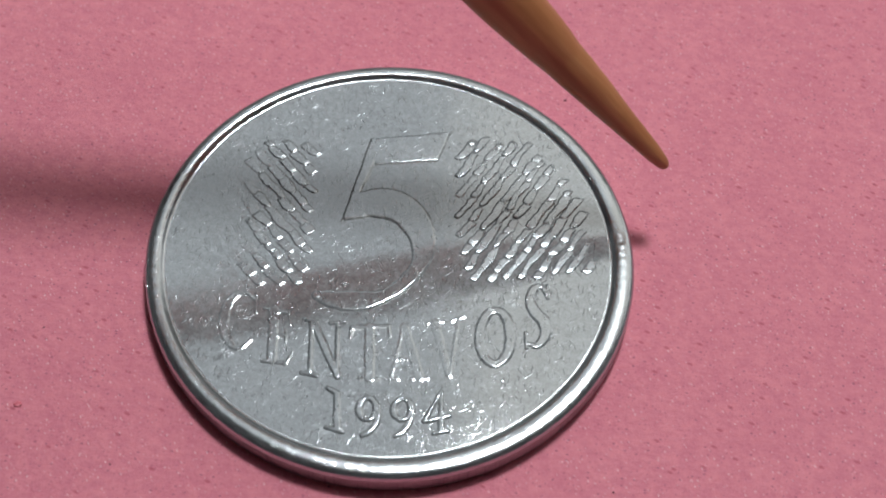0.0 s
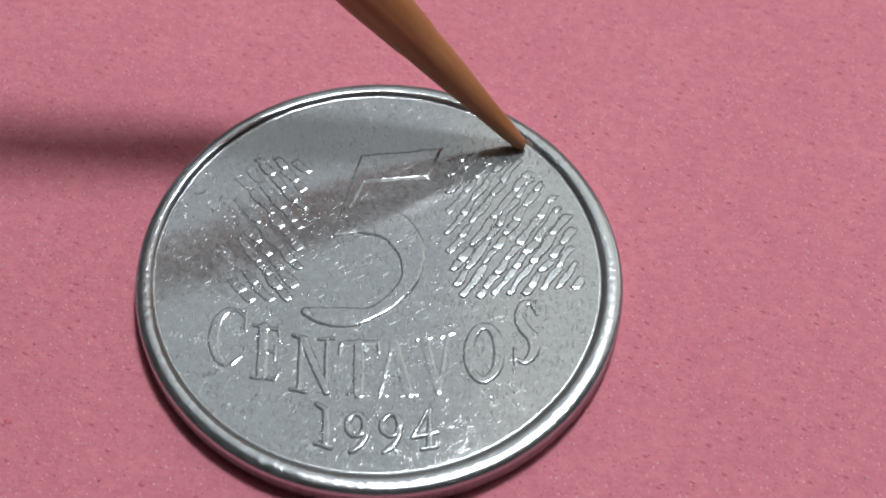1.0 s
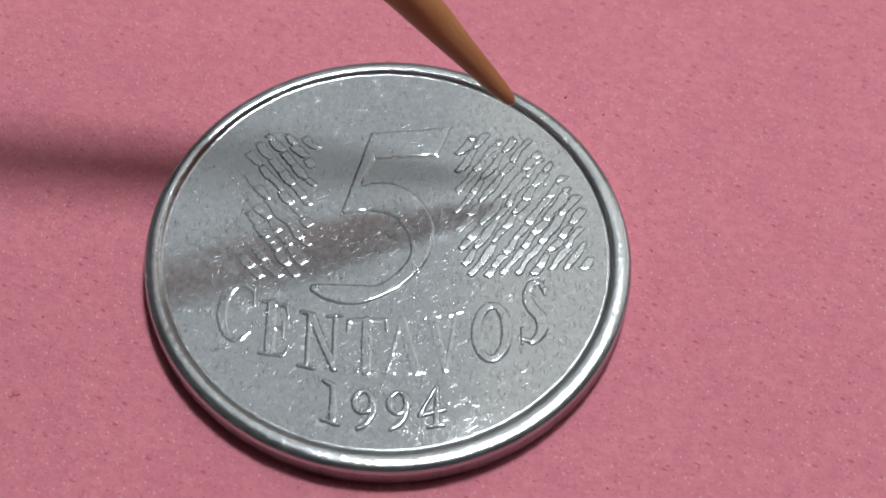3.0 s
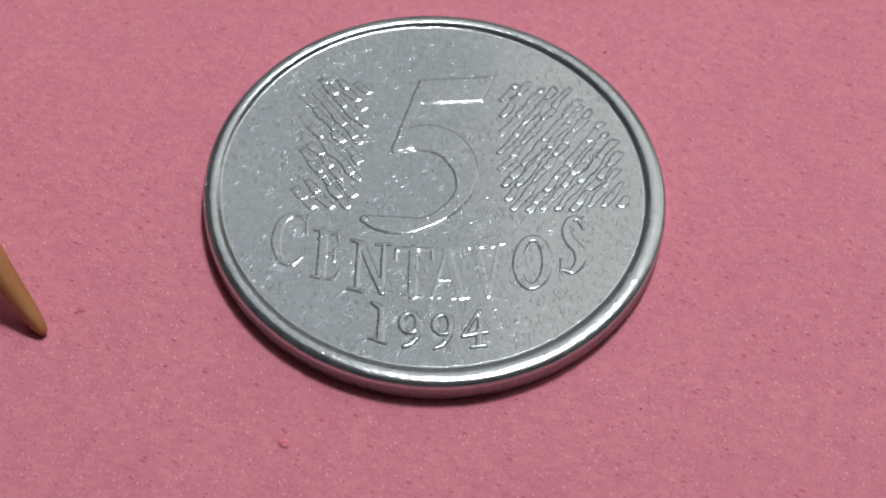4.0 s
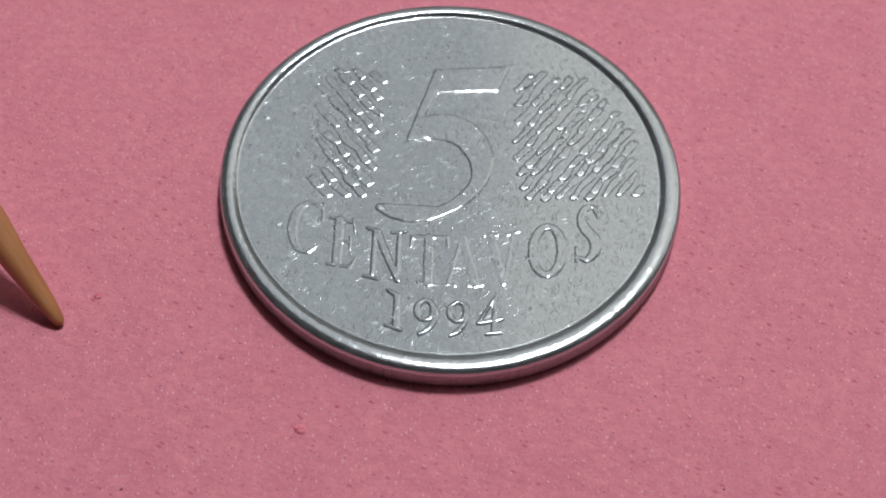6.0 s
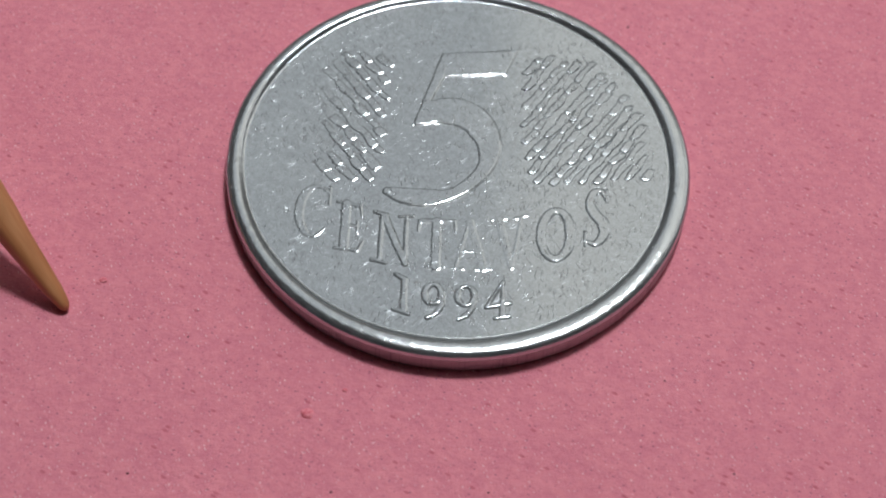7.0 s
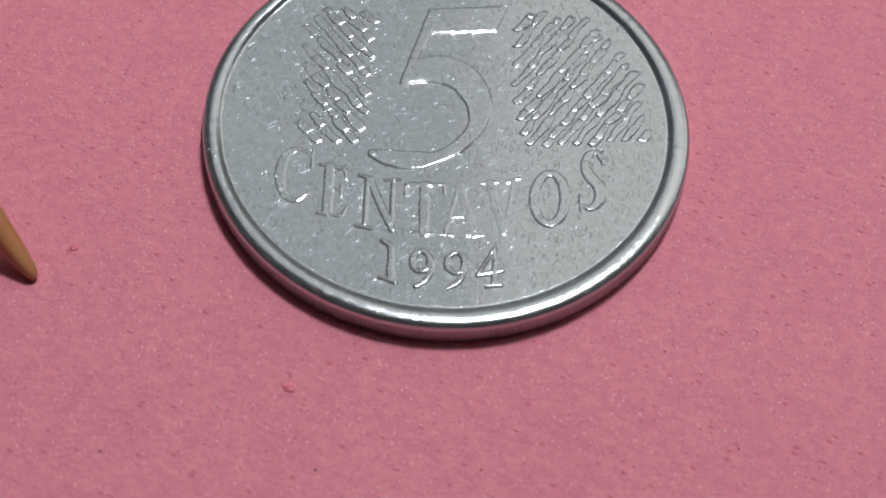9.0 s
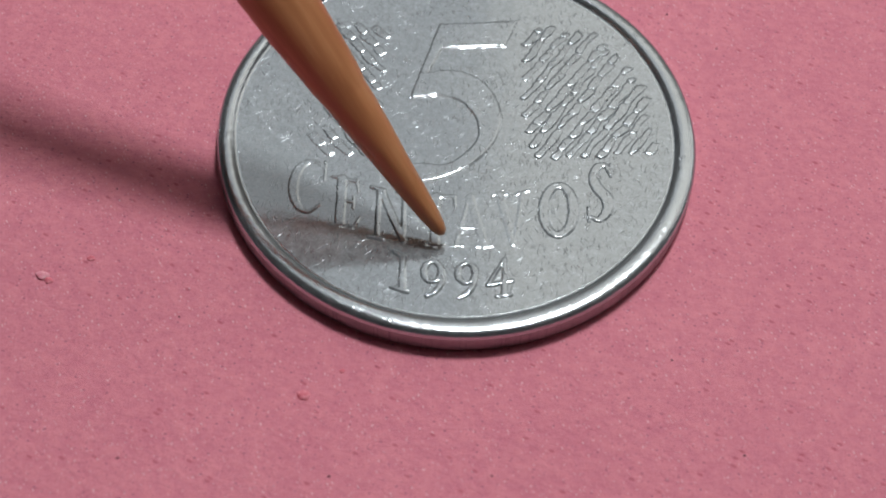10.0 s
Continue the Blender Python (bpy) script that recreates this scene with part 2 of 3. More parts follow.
def make_coin():
    """A struck steel disc, turned from its section: plain edge, broad rounded rim with a short inner slope, flat field struck off centre."""
    section = [(0.0, 0.0), (9.2, 0.0), (10.30, 0.0), (10.40, 0.02), (10.46, 0.07), (10.49, 0.14), (10.50, 0.24), (10.50, 0.80), (10.497, 0.90), (10.483, 0.995), (10.455, 1.07), (10.41, 1.128), (10.35, 1.170), (10.28, 1.197),
               (10.20, 1.212), (10.11, H), (10.03, 1.2155), (9.95, 1.210), (9.87, 1.197), (9.80, 1.174), (9.745, 1.141), (9.70, 1.101),
               (9.665, 1.070), (9.63, 1.056), (9.59, FACE), (9.54, FACE), (9.2, FACE), (7.0, FACE), (4.0, FACE), (1.5, FACE), (0.0, FACE)]
    turns = 1280
    bm = bmesh.new()
    rings = []
    for n, (r, z) in enumerate(section):
        if r == 0:
            rings.append([bm.verts.new((0, 0, z * MM))])
            continue
        ring = []
        shift = min(1.0, max(0.0, (10.15 - r) / 0.4)) if n > 14 else 0.0
        for k in range(turns):
            a = 2 * math.pi * k / turns
            c, q = math.cos(a), math.sin(a)
            wear = 0.014 * noise.noise((3 * c, 3 * q, z)) + 0.010 * noise.noise((14 * c, 14 * q, z + r))
            rr = r + (wear if 9.5 < r and z > 0.1 else 0)
            batter = 0.006 * noise.noise((40 * c, 40 * q, 3 * r)) if 9.7 < r < 10.3 and z > 1.1 else 0.0
            ring.append(bm.verts.new(((rr * c + shift * OFF[0]) * MM, (rr * q + shift * OFF[1]) * MM, (z + batter) * MM)))
        rings.append(ring)
    for n, (lo, hi) in enumerate(zip(rings, rings[1:])):
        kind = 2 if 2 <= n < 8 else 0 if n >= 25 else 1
        for k in range(turns):
            j = (k + 1) % turns
            if len(lo) == 1:
                f = bm.faces.new((lo[0], hi[j], hi[k]))
            elif len(hi) == 1:
                f = bm.faces.new((lo[k], lo[j], hi[0]))
            else:
                f = bm.faces.new((lo[k], lo[j], hi[j], hi[k]))
            f.material_index = kind
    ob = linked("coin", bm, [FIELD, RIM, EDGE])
    return tagged(ob, "worn silver-grey steel five centavos coin lying on pink paper", "coin")


coin = make_coin()


# signed distances, in millimetres on the coin's face; inside is negative
def capsule(X, Y, a, b, ra, rb):
    ax, ay = a
    bx, by = b[0] - ax, b[1] - ay
    t = np.clip(((X - ax) * bx + (Y - ay) * by) / (bx * bx + by * by + 1e-9), 0, 1)
    return np.hypot(X - ax - t * bx, Y - ay - t * by) - (ra + (rb - ra) * t)


def stroke(*points):
    """A brush stroke through (x, y, half-width) points, smoothed."""
    P = np.array(points, float)
    if len(P) > 2:
        Q = np.vstack([2 * P[0] - P[1], P, 2 * P[-1] - P[-2]])
        out = []
        for k in range(1, len(Q) - 2):
            for u in np.linspace(0, 1, 7)[:-1]:
                p0, p1, p2, p3 = Q[k - 1:k + 3]
                out.append(0.5 * (2 * p1 + (p2 - p0) * u + (2 * p0 - 5 * p1 + 4 * p2 - p3) * u * u + (3 * p1 - p0 - 3 * p2 + p3) * u ** 3))
        P = np.array(out + [P[-1]])

    def distance(X, Y):
        d = np.full(X.shape, 9.0)
        for p, q in zip(P, P[1:]):
            d = np.minimum(d, capsule(X, Y, p[:2], q[:2], max(p[2], 0.02), max(q[2], 0.02)))
        return d
    distance.reach = (P[:, 0] - P[:, 2], P[:, 0] + P[:, 2], P[:, 1] - P[:, 2], P[:, 1] + P[:, 2])
    return distance


def slabs(*corners):
    """A convex polygon, its corners anticlockwise."""
    C = np.array(corners, float)

    def distance(X, Y):
        d = np.full(X.shape, -9.0)
        for p, q in zip(C, np.roll(C, -1, 0)):
            e = (q - p) / np.hypot(*(q - p))
            d = np.maximum(d, (X - p[0]) * e[1] - (Y - p[1]) * e[0])
        return d
    distance.reach = (C[:, 0], C[:, 0], C[:, 1], C[:, 1])
    return distance


def oval_ring(x, y, rx, ry, ix, iy, lean=0.0):
    """An upright O: an outer oval with a narrower oval hole."""
    def oval(X, Y, a, b):
        U, V = X - x - lean * (Y - y), Y - y
        k = np.hypot(U / a, V / b) + 1e-6
        return (k - 1) * k / (np.hypot(U / a ** 2, V / b ** 2) + 1e-6)

    def distance(X, Y):
        return np.maximum(oval(X, Y, rx, ry), -oval(X, Y, ix, iy))
    distance.reach = (np.array([x - rx]), np.array([x + rx]), np.array([y - ry]), np.array([y + ry]))
    return distance


def relief(name, shapes, height, bevel, label, step=0.032, wobble=0.014, slump=0.8):
    """One raised character: a plateau with softly rounded flanks that sink into the face."""
    reach = [f.reach for f in shapes]
    pad = 0.1 + bevel
    x0, x1 = min(r[0].min() for r in reach) - pad, max(r[1].max() for r in reach) + pad
    y0, y1 = min(r[2].min() for r in reach) - pad, max(r[3].max() for r in reach) + pad
    xs, ys = np.arange(x0, x1 + step, step), np.arange(y0, y1 + step, step)
    X, Y = np.meshgrid(xs, ys)
    D = shapes[0](X, Y)
    for f in shapes[1:]:
        D = np.minimum(D, f(X, Y))
    D = D + wobble * (np.sin(3.1 * X + 1.3 * np.sin(2.3 * Y)) * np.cos(2.7 * Y) + 0.8 * np.sin(9.7 * X + 2.0 * np.sin(6.1 * Y)) * np.sin(8.3 * Y + 1.7 * X))
    gy, gx = np.gradient(D, step)
    soft = bevel * (1 + slump * np.clip((0.45 * gx - 0.9 * gy) / (np.hypot(gx, gy) + 1e-6), 0, 1))
    u = np.clip(0.5 - D / soft, 0, 1)
    Z = FACE - 0.006 + (height + 0.006) * u * u * (3 - 2 * u)
    keep = D < soft * 0.6
    cell = keep[:-1, :-1] & keep[1:, :-1] & keep[:-1, 1:] & keep[1:, 1:]
    number = -np.ones(X.shape, int)
    used = np.zeros(X.shape, bool)
    for a, b in ((0, 0), (1, 0), (0, 1), (1, 1)):
        used[a:a + cell.shape[0], b:b + cell.shape[1]] |= cell
    number[used] = np.arange(used.sum())
    i, j = np.nonzero(cell)
    faces = np.stack([number[i, j], number[i, j + 1], number[i + 1, j + 1], number[i + 1, j]], 1)
    verts = np.stack([X[used], Y[used], Z[used]], 1) * MM
    me = bpy.data.meshes.new(name)
    me.from_pydata(verts.tolist(), [], faces.tolist())
    return tagged(mesh_object(name, me, RELIEF, coin), label)


def numeral_five():
    bar = slabs((-1.07, 6.25), (-0.86, 4.79), (1.98, 5.12), (2.52, 6.66))
    flag = slabs((0.67, 6.42), (2.50, 6.60), (2.64, 6.78))
    stem = slabs((-1.07, 6.25), (-2.14, 1.90), (-1.43, 3.28), (-0.82, 4.95), (-0.64, 6.27))
    heel = slabs((-2.14, 1.90), (-2.05, 1.77), (-0.75, 2.02), (-0.78, 3.38), (-1.74, 3.27))
    bowl = stroke((-1.12, 2.66, 0.68), (-0.45, 2.72, 0.79), (0.48, 2.40, 0.76), (1.20, 1.40, 0.63), (1.38, 0.40, 0.48), (1.16, -0.60, 0.35), (0.38, -1.62, 0.31),
                  (-0.42, -2.14, 0.31), (-1.40, -2.33, 0.48), (-2.35, -2.27, 0.40), (-3.06, -2.08, 0.20))
    return relief("numeral_five", [bar, flag, stem, heel, bowl], 0.042, 0.11, "large raised numeral 5")


def letters():
    c = [stroke((-5.65, -2.37, 0.07), (-6.06, -2.06, 0.09), (-6.54, -2.22, 0.15), (-6.83, -2.87, 0.20), (-6.84, -3.73, 0.20), (-6.55, -4.48, 0.15), (-6.11, -4.73, 0.09), (-5.67, -4.31, 0.06)),
         stroke((-5.61, -2.06, 0.05), (-5.57, -3.02, 0.06))]
    e = [stroke((-4.81, -2.89, 0.20), (-4.74, -5.22, 0.20)), stroke((-5.21, -2.80, 0.07), (-4.20, -3.00, 0.09)), stroke((-4.18, -2.97, 0.06), (-4.09, -3.53, 0.05)),
         stroke((-4.76, -4.04, 0.08), (-4.28, -4.09, 0.08)), stroke((-4.26, -3.79, 0.05), (-4.23, -4.42, 0.05)), stroke((-5.14, -5.29, 0.07), (-4.18, -5.38, 0.09)),
         stroke((-4.13, -5.38, 0.08), (-3.92, -4.84, 0.04))]
    n = [stroke((-3.19, -3.34, 0.09), (-3.14, -5.72, 0.09)), stroke((-3.53, -3.25, 0.07), (-3.01, -3.41, 0.10)), stroke((-3.48, -5.80, 0.07), (-2.86, -5.91, 0.08)),
         stroke((-3.08, -3.49, 0.16), (-2.02, -5.91, 0.15)), stroke((-2.11, -3.46, 0.09), (-2.04, -5.94, 0.10)), stroke((-2.44, -3.43, 0.07), (-1.83, -3.37, 0.07))]
    t = [stroke((-1.53, -3.60, 0.10), (0.03, -3.50, 0.10)), stroke((-1.53, -3.60, 0.09), (-1.56, -4.15, 0.05)), stroke((0.01, -3.50, 0.09), (0.08, -4.04, 0.05)),
         stroke((-0.78, -3.57, 0.20), (-0.69, -5.99, 0.20)), stroke((-1.09, -6.01, 0.07), (-0.31, -6.03, 0.07))]
    a = [stroke((0.65, -3.46, 0.08), (0.17, -5.93, 0.08)), stroke((0.67, -3.48, 0.17), (1.35, -5.89, 0.20)), stroke((0.32, -5.07, 0.07), (1.07, -5.07, 0.07)),
         stroke((-0.06, -6.00, 0.07), (0.46, -6.00, 0.07)), stroke((1.02, -5.98, 0.07), (1.69, -5.93, 0.07))]
    v = [stroke((1.94, -3.31, 0.20), (2.55, -5.72, 0.14)), stroke((2.92, -3.11, 0.08), (2.59, -5.72, 0.08)), stroke((1.64, -3.32, 0.07), (2.26, -3.22, 0.07)), stroke((2.66, -3.18, 0.07), (3.18, -2.96, 0.07))]
    o = [oval_ring(4.46, -3.91, 0.86, 1.46, 0.42, 1.10, 0.03)]
    s = [stroke((6.66, -1.83, 0.08), (6.49, -1.43, 0.11), (6.14, -1.52, 0.17), (5.96, -2.11, 0.21), (6.17, -2.68, 0.26), (6.50, -3.13, 0.27), (6.56, -3.76, 0.22), (6.22, -4.28, 0.15), (5.84, -4.21, 0.09)),
         stroke((6.71, -1.34, 0.05), (6.70, -1.99, 0.06)), stroke((5.71, -3.67, 0.05), (5.76, -4.42, 0.06))]
    for name, shapes in zip("centavos", (c, e, n, t, a, v, o, s)):
        worn = {"a": 0.011, "v": 0.012, "c": 0.015, "t": 0.020, "e": 0.022}
        relief("letter_" + name, shapes, worn.get(name, 0.038), 0.15 if name in "avc" else 0.12, "raised letter " + name.upper(), 0.028, slump=0.3)


def digits():
    one = [stroke((-1.99, -6.71, 0.13), (-1.93, -8.26, 0.14)), stroke((-2.41, -6.46, 0.07), (-2.03, -6.68, 0.12)), stroke((-2.38, -8.25, 0.08), (-1.71, -8.43, 0.09))]
    nine = [oval_ring(-0.73, -7.38, 0.49, 0.59, 0.22, 0.40), stroke((-0.32, -7.29, 0.12), (-0.33, -7.87, 0.13), (-0.58, -8.35, 0.12), (-0.92, -8.58, 0.08))]
    nine_again = [oval_ring(0.68, -7.37, 0.50, 0.56, 0.22, 0.39), stroke((1.01, -7.30, 0.12), (1.00, -7.85, 0.12), (0.75, -8.32, 0.11), (0.41, -8.58, 0.06))]
    four = [stroke((2.23, -6.60, 0.10), (2.26, -8.27, 0.12)), stroke((2.21, -6.60, 0.07), (1.59, -7.84, 0.08)), stroke((1.55, -7.91, 0.08), (2.57, -7.61, 0.09)), stroke((1.94, -8.41, 0.07), (2.52, -8.28, 0.08))]
    for name, shapes in (("digit_one", one), ("digit_nine", nine), ("digit_nine", nine_again), ("digit_four", four)):
        relief(name, shapes, 0.050, 0.105, "raised digit " + name[6:], 0.024, slump=0.3)


def strand(foot, run, angle, high, side, bits, cut, dip, rng):
    """One strand of the woven ground: a row of raised tongues with crisp flanks, a worn lower end and an upper end that dips under the crossing strand."""
    d = np.array((math.cos(radians(angle)), math.sin(radians(angle))))
    p = np.array((d[1], -d[0])) * side
    S, C = np.meshgrid(np.arange(-0.25, run + 0.20, 0.020), np.arange(-0.14, 0.70, 0.022), indexing="ij")
    sway = rng.uniform(0, 6)
    edge = 0.020 * np.sin(2.3 * S + sway) + 0.022 * np.sin(5.1 * S + 2 * sway) + 0.012 * np.sin(13.3 * S + 3 * sway)
    Z = np.zeros(S.shape)
    for lo, hi, strong, wide in bits:
        bow = rng.uniform(-0.25, 0.25)
        near = C - edge - 0.06 * np.clip((S - hi + 0.35) / 0.35, 0, 1) ** 2
        far = wide + edge * 0.6 + 0.05 * np.sin(3.7 * S + 3 * sway) - C - 0.10 * np.clip((lo + 0.25 - S) / 0.25, 0, 1) ** 2
        along = S + (cut + bow) * (C - 0.2) - 0.9 * (C - 0.5 * wide) ** 2
        flank = np.clip(near / 0.095 + 0.5, 0, 1) * np.clip(far / 0.075 + 0.5, 0, 1)
        foot_end = np.clip((along - lo) / rng.uniform(0.06, 0.34), 0, 1)
        head_end = np.clip((hi - along) / rng.uniform(0.05, 0.10), 0, 1)
        body = 1 - 0.30 * np.clip((S - lo) / max(hi - lo, 0.3), 0, 1)
        whole = np.clip((S - lo + 0.08) / 0.08, 0, 1) * np.clip((hi + 0.10 - S) / 0.08, 0, 1)
        up = flank * flank * (3 - 2 * flank) * whole * (dip + (1 - dip) * foot_end) * (0.3 + 0.7 * head_end)
        Z = np.maximum(Z, high * strong * body * up)
    X, Y = foot[0] + d[0] * S + p[0] * C, foot[1] + d[1] * S + p[1] * C
    verts = np.stack([X, Y, FACE - 0.004 + Z], -1).reshape(-1, 3) * MM
    n, m = S.shape
    at = np.arange(n * m).reshape(n, m)
    quads = np.stack([at[:-1, :-1], at[1:, :-1], at[1:, 1:], at[:-1, 1:]], -1).reshape(-1, 4)
    if side > 0:
        quads = quads[:, ::-1]
    me = bpy.data.meshes.new("strand")
    me.from_pydata(verts.tolist(), [], quads.tolist())
    mesh_object("strand", me, WEAVE, coin)


def weave(inside, start, stop, pitch, angle, row, rows, beat, double, rng, tall, side, cut, dip):
    """Slanting strands within a field of the face, each broken where the crossing rows pass over it."""
    d = Vector((math.cos(radians(angle)), math.sin(radians(angle))))
    cot = d.x / d.y
    x = start
    while x < stop:
        ys = [y for y in np.arange(-2.0, 7.2, 0.05) if inside(x + y * cot, y)]
        if len(ys) > 7:
            lo, hi = ys[0] + rng.uniform(-0.05, 0.12), ys[-1] - rng.uniform(0.0, 0.35)
            bits, end = [], (hi - lo) / d.y
            # where the crossing rows fall on this strand
            first = (row * x + rows - lo / d.y) % beat
            marks = [0.0] + [m for m in np.arange(first, end, beat) if 0.35 < m < end - 0.25] + [end]
            k = 0
            while k < len(marks) - 1:
                j = k + (2 if rng.random() < double and k + 2 < len(marks) else 1)
                bits.append((marks[k] + rng.uniform(0.0, 0.10), marks[j] + rng.uniform(-0.04, 0.08), rng.uniform(0.5, 1.1) * tall(x + lo * cot + 0.5 * (marks[k] + marks[j]) * d.x), pitch * rng.uniform(0.50, 0.72)))
                k = j
            strand((x + lo * cot, lo), end, angle + rng.uniform(-1.5, 1.5), 0.058, side, bits, cut, dip, rng)
        x += pitch / d.y * rng.uniform(0.92, 1.08)


def weaves():
    rng = random.Random(11)

    def right(x, y):
        return math.hypot(x - OFF[0], y - OFF[1]) < 8.75 and -1.25 + 0.11 * (x - 3.0) < y < 6.62 and x > 2.72 + 0.12 * max(0.0, 2.0 - y)
    weave(right, -2.4, 9.6, 0.55, 59, 0.55, 0.20, 0.90, 0.50, rng, lambda x: 1.0, 1, -0.35, 0.80)

    def left(x, y):
        return math.hypot(x - OFF[0], y - OFF[1]) < 8.4 and -1.50 < y < 6.25 and x < -3.30
    weave(left, -9.2, 2.6, 0.66, 129, 0.62, 0.10, 0.86, 0.12, rng, lambda x: min(0.80, max(0.10, (x + 6.6) / 1.5)), -1, 0.0, 0.76)


def scars():
    """The few dents and gouges that stand out on the worn face."""
    for high, shape in ((0.007, stroke((7.55, 6.05, 0.05), (7.74, 5.72, 0.09), (7.98, 5.28, 0.05))), (0.007, stroke((-7.05, -5.30, 0.05), (-6.75, -5.08, 0.09), (-6.45, -4.90, 0.04))),
                        (0.007, stroke((-8.35, 3.88, 0.04), (-8.11, 3.98, 0.06), (-7.92, 4.06, 0.03))), (0.0018, stroke((3.45, -7.42, 0.03), (3.80, -7.36, 0.05), (4.15, -7.33, 0.03))),
                        (0.0018, stroke((3.05, -8.46, 0.03), (3.50, -8.40, 0.05), (4.10, -8.28, 0.03)))):
        relief("dent", [shape], high, 0.10, "bright raised dent", 0.028, 0.02)


numeral_five()
letters()
digits()
weaves()
scars()


# ---- crumbs and pulp knots on the paper ----
def crumb(x, y, size, flat, mat, label, seed):
    rng = random.Random(seed)
    bm = bmesh.new()
    bmesh.ops.create_icosphere(bm, subdivisions=3, radius=1.0)
    off = rng.uniform(0, 50)
    for v in bm.verts:
        k = 1 + 0.45 * noise.noise(v.co * 1.3 + Vector((off, 0, 0))) + 0.2 * noise.noise(v.co * 3.1 + Vector((0, off, 0)))
        v.co = Vector((v.co.x * k * size, v.co.y * k * size * 0.8, max(v.co.z * k * size * flat, -0.03))) * MM
    ob = linked("paper_crumb", bm, mat)
    ob.location = (x * MM, y * MM, 0.02 * MM)
    return tagged(ob, label, "crumb", "crumbs on the paper")


def crumb_material(name, dark, light):
    m, t, b = material(name, light, 0.8)
    n = node(t, "ShaderNodeTexNoise", {"Vector": mapped(t), "Scale": 6.0, "Detail": 4.0}).outputs[0]
    t.links.new(ramp(t, n, (0.35, dark), (0.65, light)), b.inputs["Base Color"])
    return m


PALE = crumb_material("pale_pulp", (0.74, 0.20, 0.27), (0.86, 0.42, 0.47))
RED = crumb_material("red_pulp", (0.67, 0.11, 0.155), (0.83, 0.28, 0.33))
DARK = crumb_material("dark_fleck", (0.10, 0.025, 0.035), (0.24, 0.06, 0.085))
crumb(-16.87, -7.97, 0.27, 0.28, PALE, "tiny pale pink pulp crumb on the pink paper", 1)
crumb(-16.60, -8.18, 0.17, 0.30, RED, "tiny red pulp crumb on the pink paper", 2)
crumb(-5.57, -12.88, 0.27, 0.22, RED, "tiny red pulp crumb on the pink paper", 3)
crumb(-4.13, -11.69, 0.11, 0.30, RED, "tiny red pulp crumb on the pink paper", 4)
crumb(-15.05, -6.98, 0.16, 0.25, RED, "tiny red pulp crumb on the pink paper", 5)
crumb(-19.44, -17.82, 0.15, 0.25, RED, "tiny red pulp crumb on the pink paper", 8)
for n, (x, y, size) in enumerate(((7.95, 9.58, 0.075), (11.88, -14.46, 0.060), (9.20, -10.34, 0.055), (-12.42, -16.04, 0.065), (2.02, -15.93, 0.055), (-4.24, -16.32, 0.065),
                                  (11.97, 6.61, 0.055), (9.70, 8.63, 0.060), (-14.56, -3.35, 0.050), (-10.97, -9.58, 0.050))):
    crumb(x, y, 0.85 * size, 0.4, DARK, "tiny dark speck on the pink paper", 20 + n)


# ---- the pointed stick ----
def make_stick():
    """A hand-cut bamboo stick: blunt tip, whittled cone, round shaft; its tip is at the origin and it runs along +z."""
    profile = [(0.0, 0.0), (0.025, 0.11), (0.09, 0.20), (0.20, 0.28), (0.38, 0.345), (1.0, 0.46), (2.0, 0.572), (3.5, 0.728), (5.0, 0.885), (6.3, 1.01),
               (7.2, 1.085), (7.9, 1.21), (9.0, 1.34), (10.5, 1.47), (12.0, 1.56), (14.0, 1.62), (20.0, 1.62), (40.0, 1.62), (64.0, 1.62), (64.5, 1.5), (64.5, 0.0)]
    turns = 40
    whole = new("bamboo_stick")

    def turned(name, rows, label):
        bm = bmesh.new()
        rings = []
        for z, r in rows:
            if r == 0:
                rings.append([bm.verts.new((0, 0, z * MM))])
                continue
            ring = []
            for k in range(turns):
                a = 2 * math.pi * k / turns
                rr = 0.94 * r * (1 + 0.035 * math.cos(3 * a + 0.13 * z) + 0.05 * noise.noise((1.6 * math.cos(a), 1.6 * math.sin(a), 0.45 * z)))
                ring.append(bm.verts.new((rr * math.cos(a) * MM, 0.86 * rr * math.sin(a) * MM, z * MM)))
            rings.append(ring)
        for lo, hi in zip(rings, rings[1:]):
            for k in range(turns):
                j = (k + 1) % turns
                if len(lo) == 1:
                    bm.faces.new((lo[0], hi[j], hi[k]))
                elif len(hi) == 1:
                    bm.faces.new((lo[k], lo[j], hi[0]))
                else:
                    bm.faces.new((lo[k], lo[j], hi[j], hi[k]))
        bmesh.ops.recalc_face_normals(bm, faces=bm.faces)
        part(name, bm, BAMBOO, whole, label)
    turned("point", profile[:11], "whittled blunt point")
    turned("shaft", profile[10:], "")
    return tagged(whole, "brown bamboo stick with a whittled blunt point, used as a pointer", "stick")


stick = make_stick()


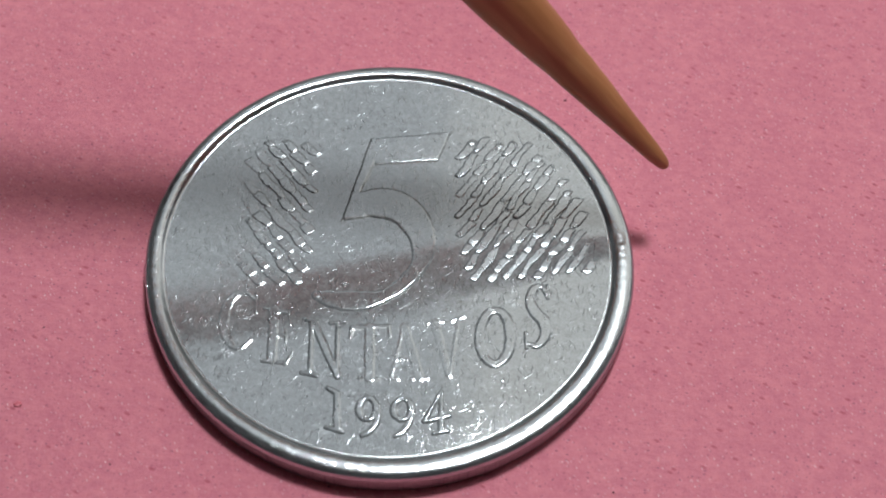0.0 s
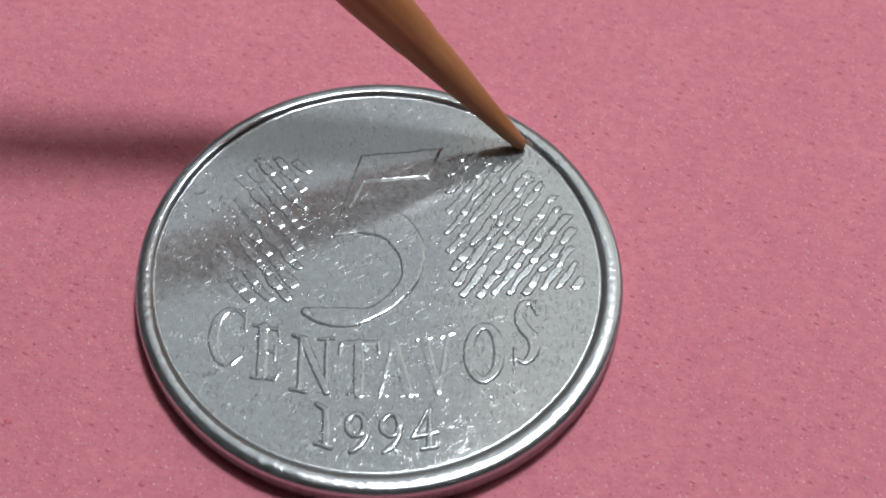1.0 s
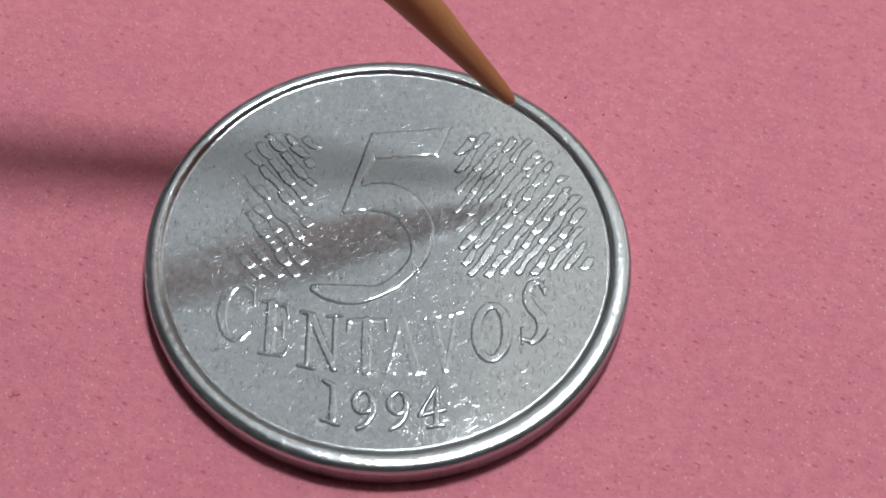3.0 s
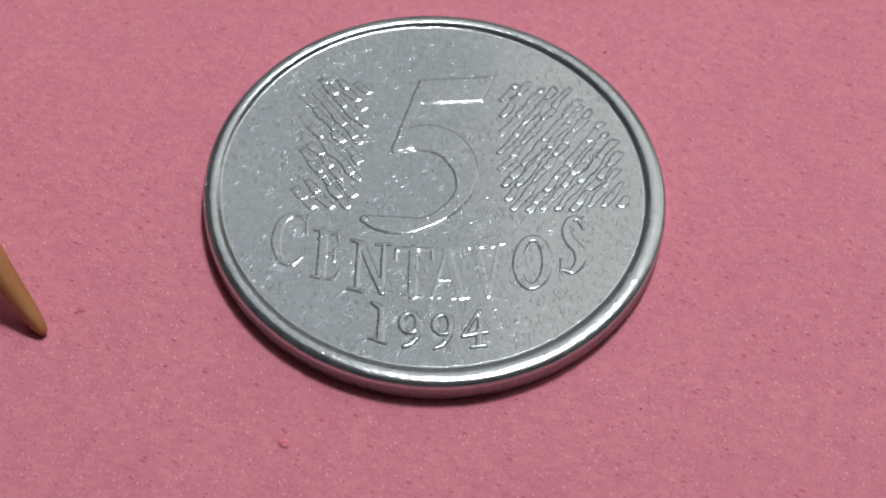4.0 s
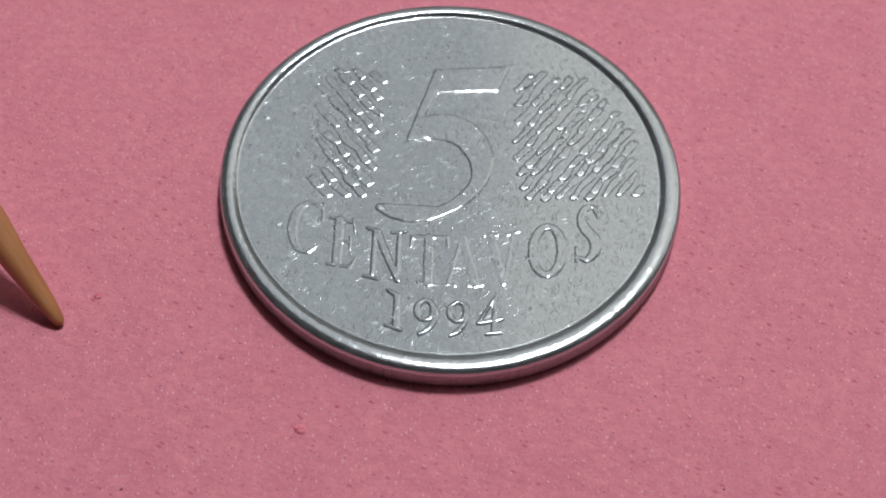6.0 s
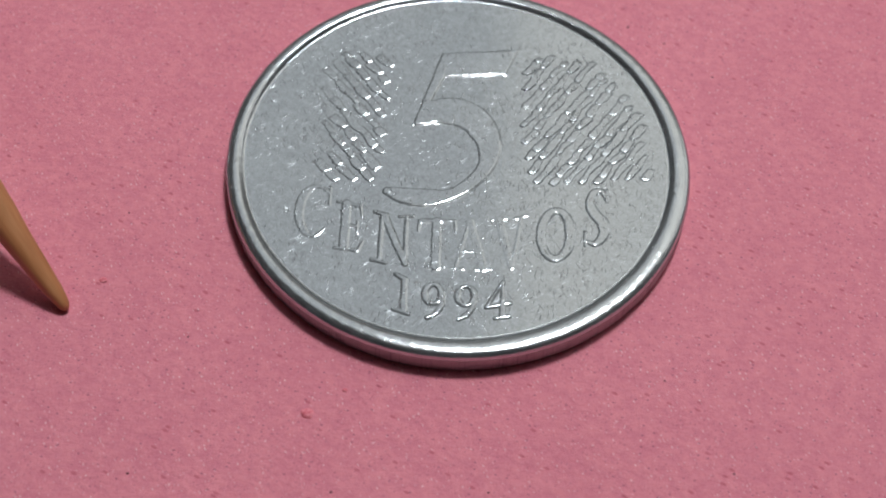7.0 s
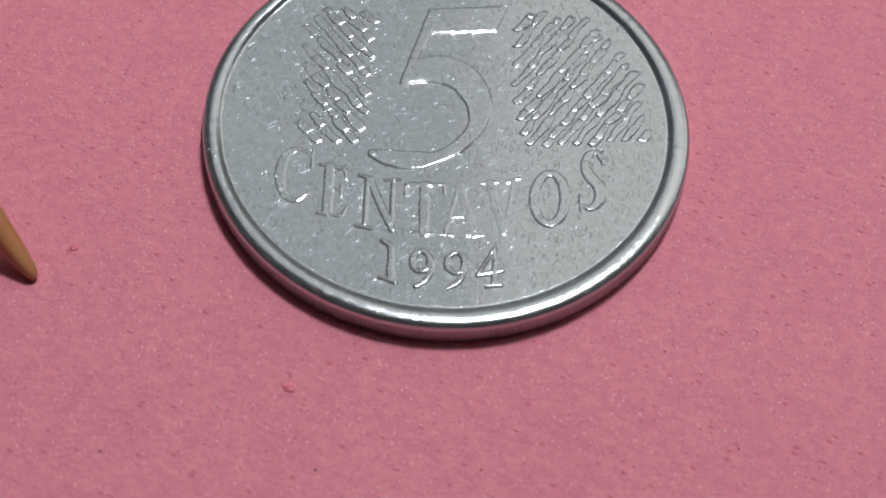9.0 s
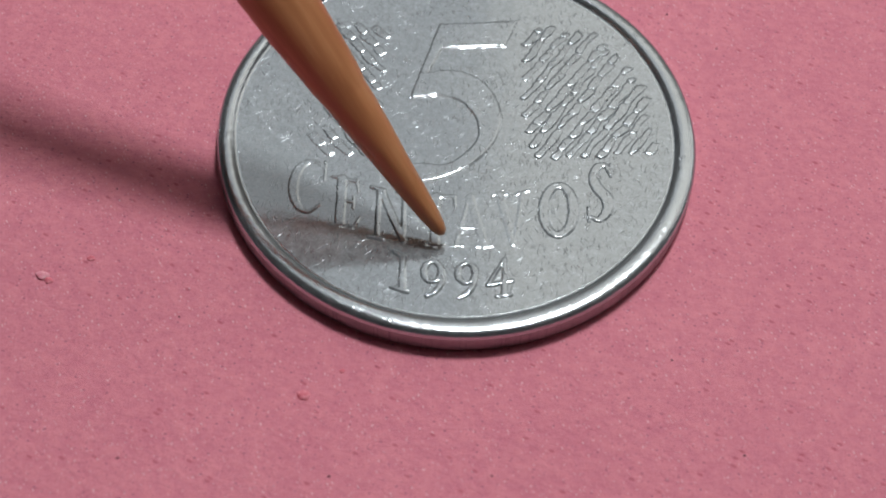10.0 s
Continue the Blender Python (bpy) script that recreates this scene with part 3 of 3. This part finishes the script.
# ---- what moves: the stick is lowered, drawn over the coin, set down beside it, and brought back ----
# seconds; the tip in millimetres; the tilt from the vertical and the bearing in degrees; the turn about its own axis
STICK = [
    (0.00, 11.69, 2.97, 3.88, 47.2, 159.2, -27),
    (0.20, 8.88, 4.14, 1.20, 42.6, 163.2, -27),
    (0.50, 8.28, 4.47, 1.13, 43.7, 161.5, -27),
    (0.70, 6.45, 7.15, 1.13, 43.8, 162.1, -27),
    (1.00, 6.33, 6.84, 1.13, 44.6, 161.3, -27),
    (1.50, 6.23, 6.75, 1.13, 44.0, 160.7, -27),
    (2.00, 6.95, 6.05, 1.13, 44.2, 161.1, -27),
    (2.20, 6.84, 6.20, 1.13, 44.4, 161.5, -27),
    (2.60, 6.65, 6.07, 1.38, 45.7, 162.6, -20),
    (3.30, -1.56, 1.08, 7.11, 46.4, 151.9, -8),
    (3.40, -8.36, -2.16, 6.72, 45.3, 147.3, 0),
    (3.50, -12.45, -4.94, 5.84, 50.5, 141.0, 10),
    (3.60, -14.93, -6.73, 3.39, 53.5, 138.8, 20),
    (3.80, -16.72, -8.78, 0.52, 56.8, 136.3, 20),
    (4.00, -16.29, -8.43, 0.15, 58.4, 135.5, 20),
    (5.20, -16.29, -8.46, 0.15, 57.9, 135.5, 20),
    (6.40, -16.27, -8.70, 0.15, 58.4, 135.5, 20),
    (9.00, -16.27, -8.69, 0.15, 57.9, 135.5, 20),
    (9.10, -16.21, -9.35, 1.47, 56.2, 134.2, 25),
    (9.20, -15.59, -9.89, 3.65, 53.8, 135.3, 32),
    (9.30, -13.37, -8.36, 5.82, 51.0, 137.1, 40),
    (9.40, -7.96, -5.88, 9.12, 49.9, 141.6, 42),
    (9.50, -2.31, -3.46, 10.80, 49.6, 143.3, 40),
    (9.60, 1.48, -4.59, 5.65, 50.6, 139.9, 36),
    (9.70, 1.98, -6.94, 2.87, 51.9, 140.0, 32),
    (9.85, 0.65, -6.28, 1.96, 50.1, 141.3, 26),
    (10.00, -0.37, -5.90, 1.63, 47.6, 142.9, 22),
]


def motions():
    walk(stick, [(t, pose(x * MM, y * MM, z * MM, 0, tilt, bearing) @ pose(0, 0, 0, 0, 0, turn)) for t, x, y, z, tilt, bearing, turn in STICK])


motions()
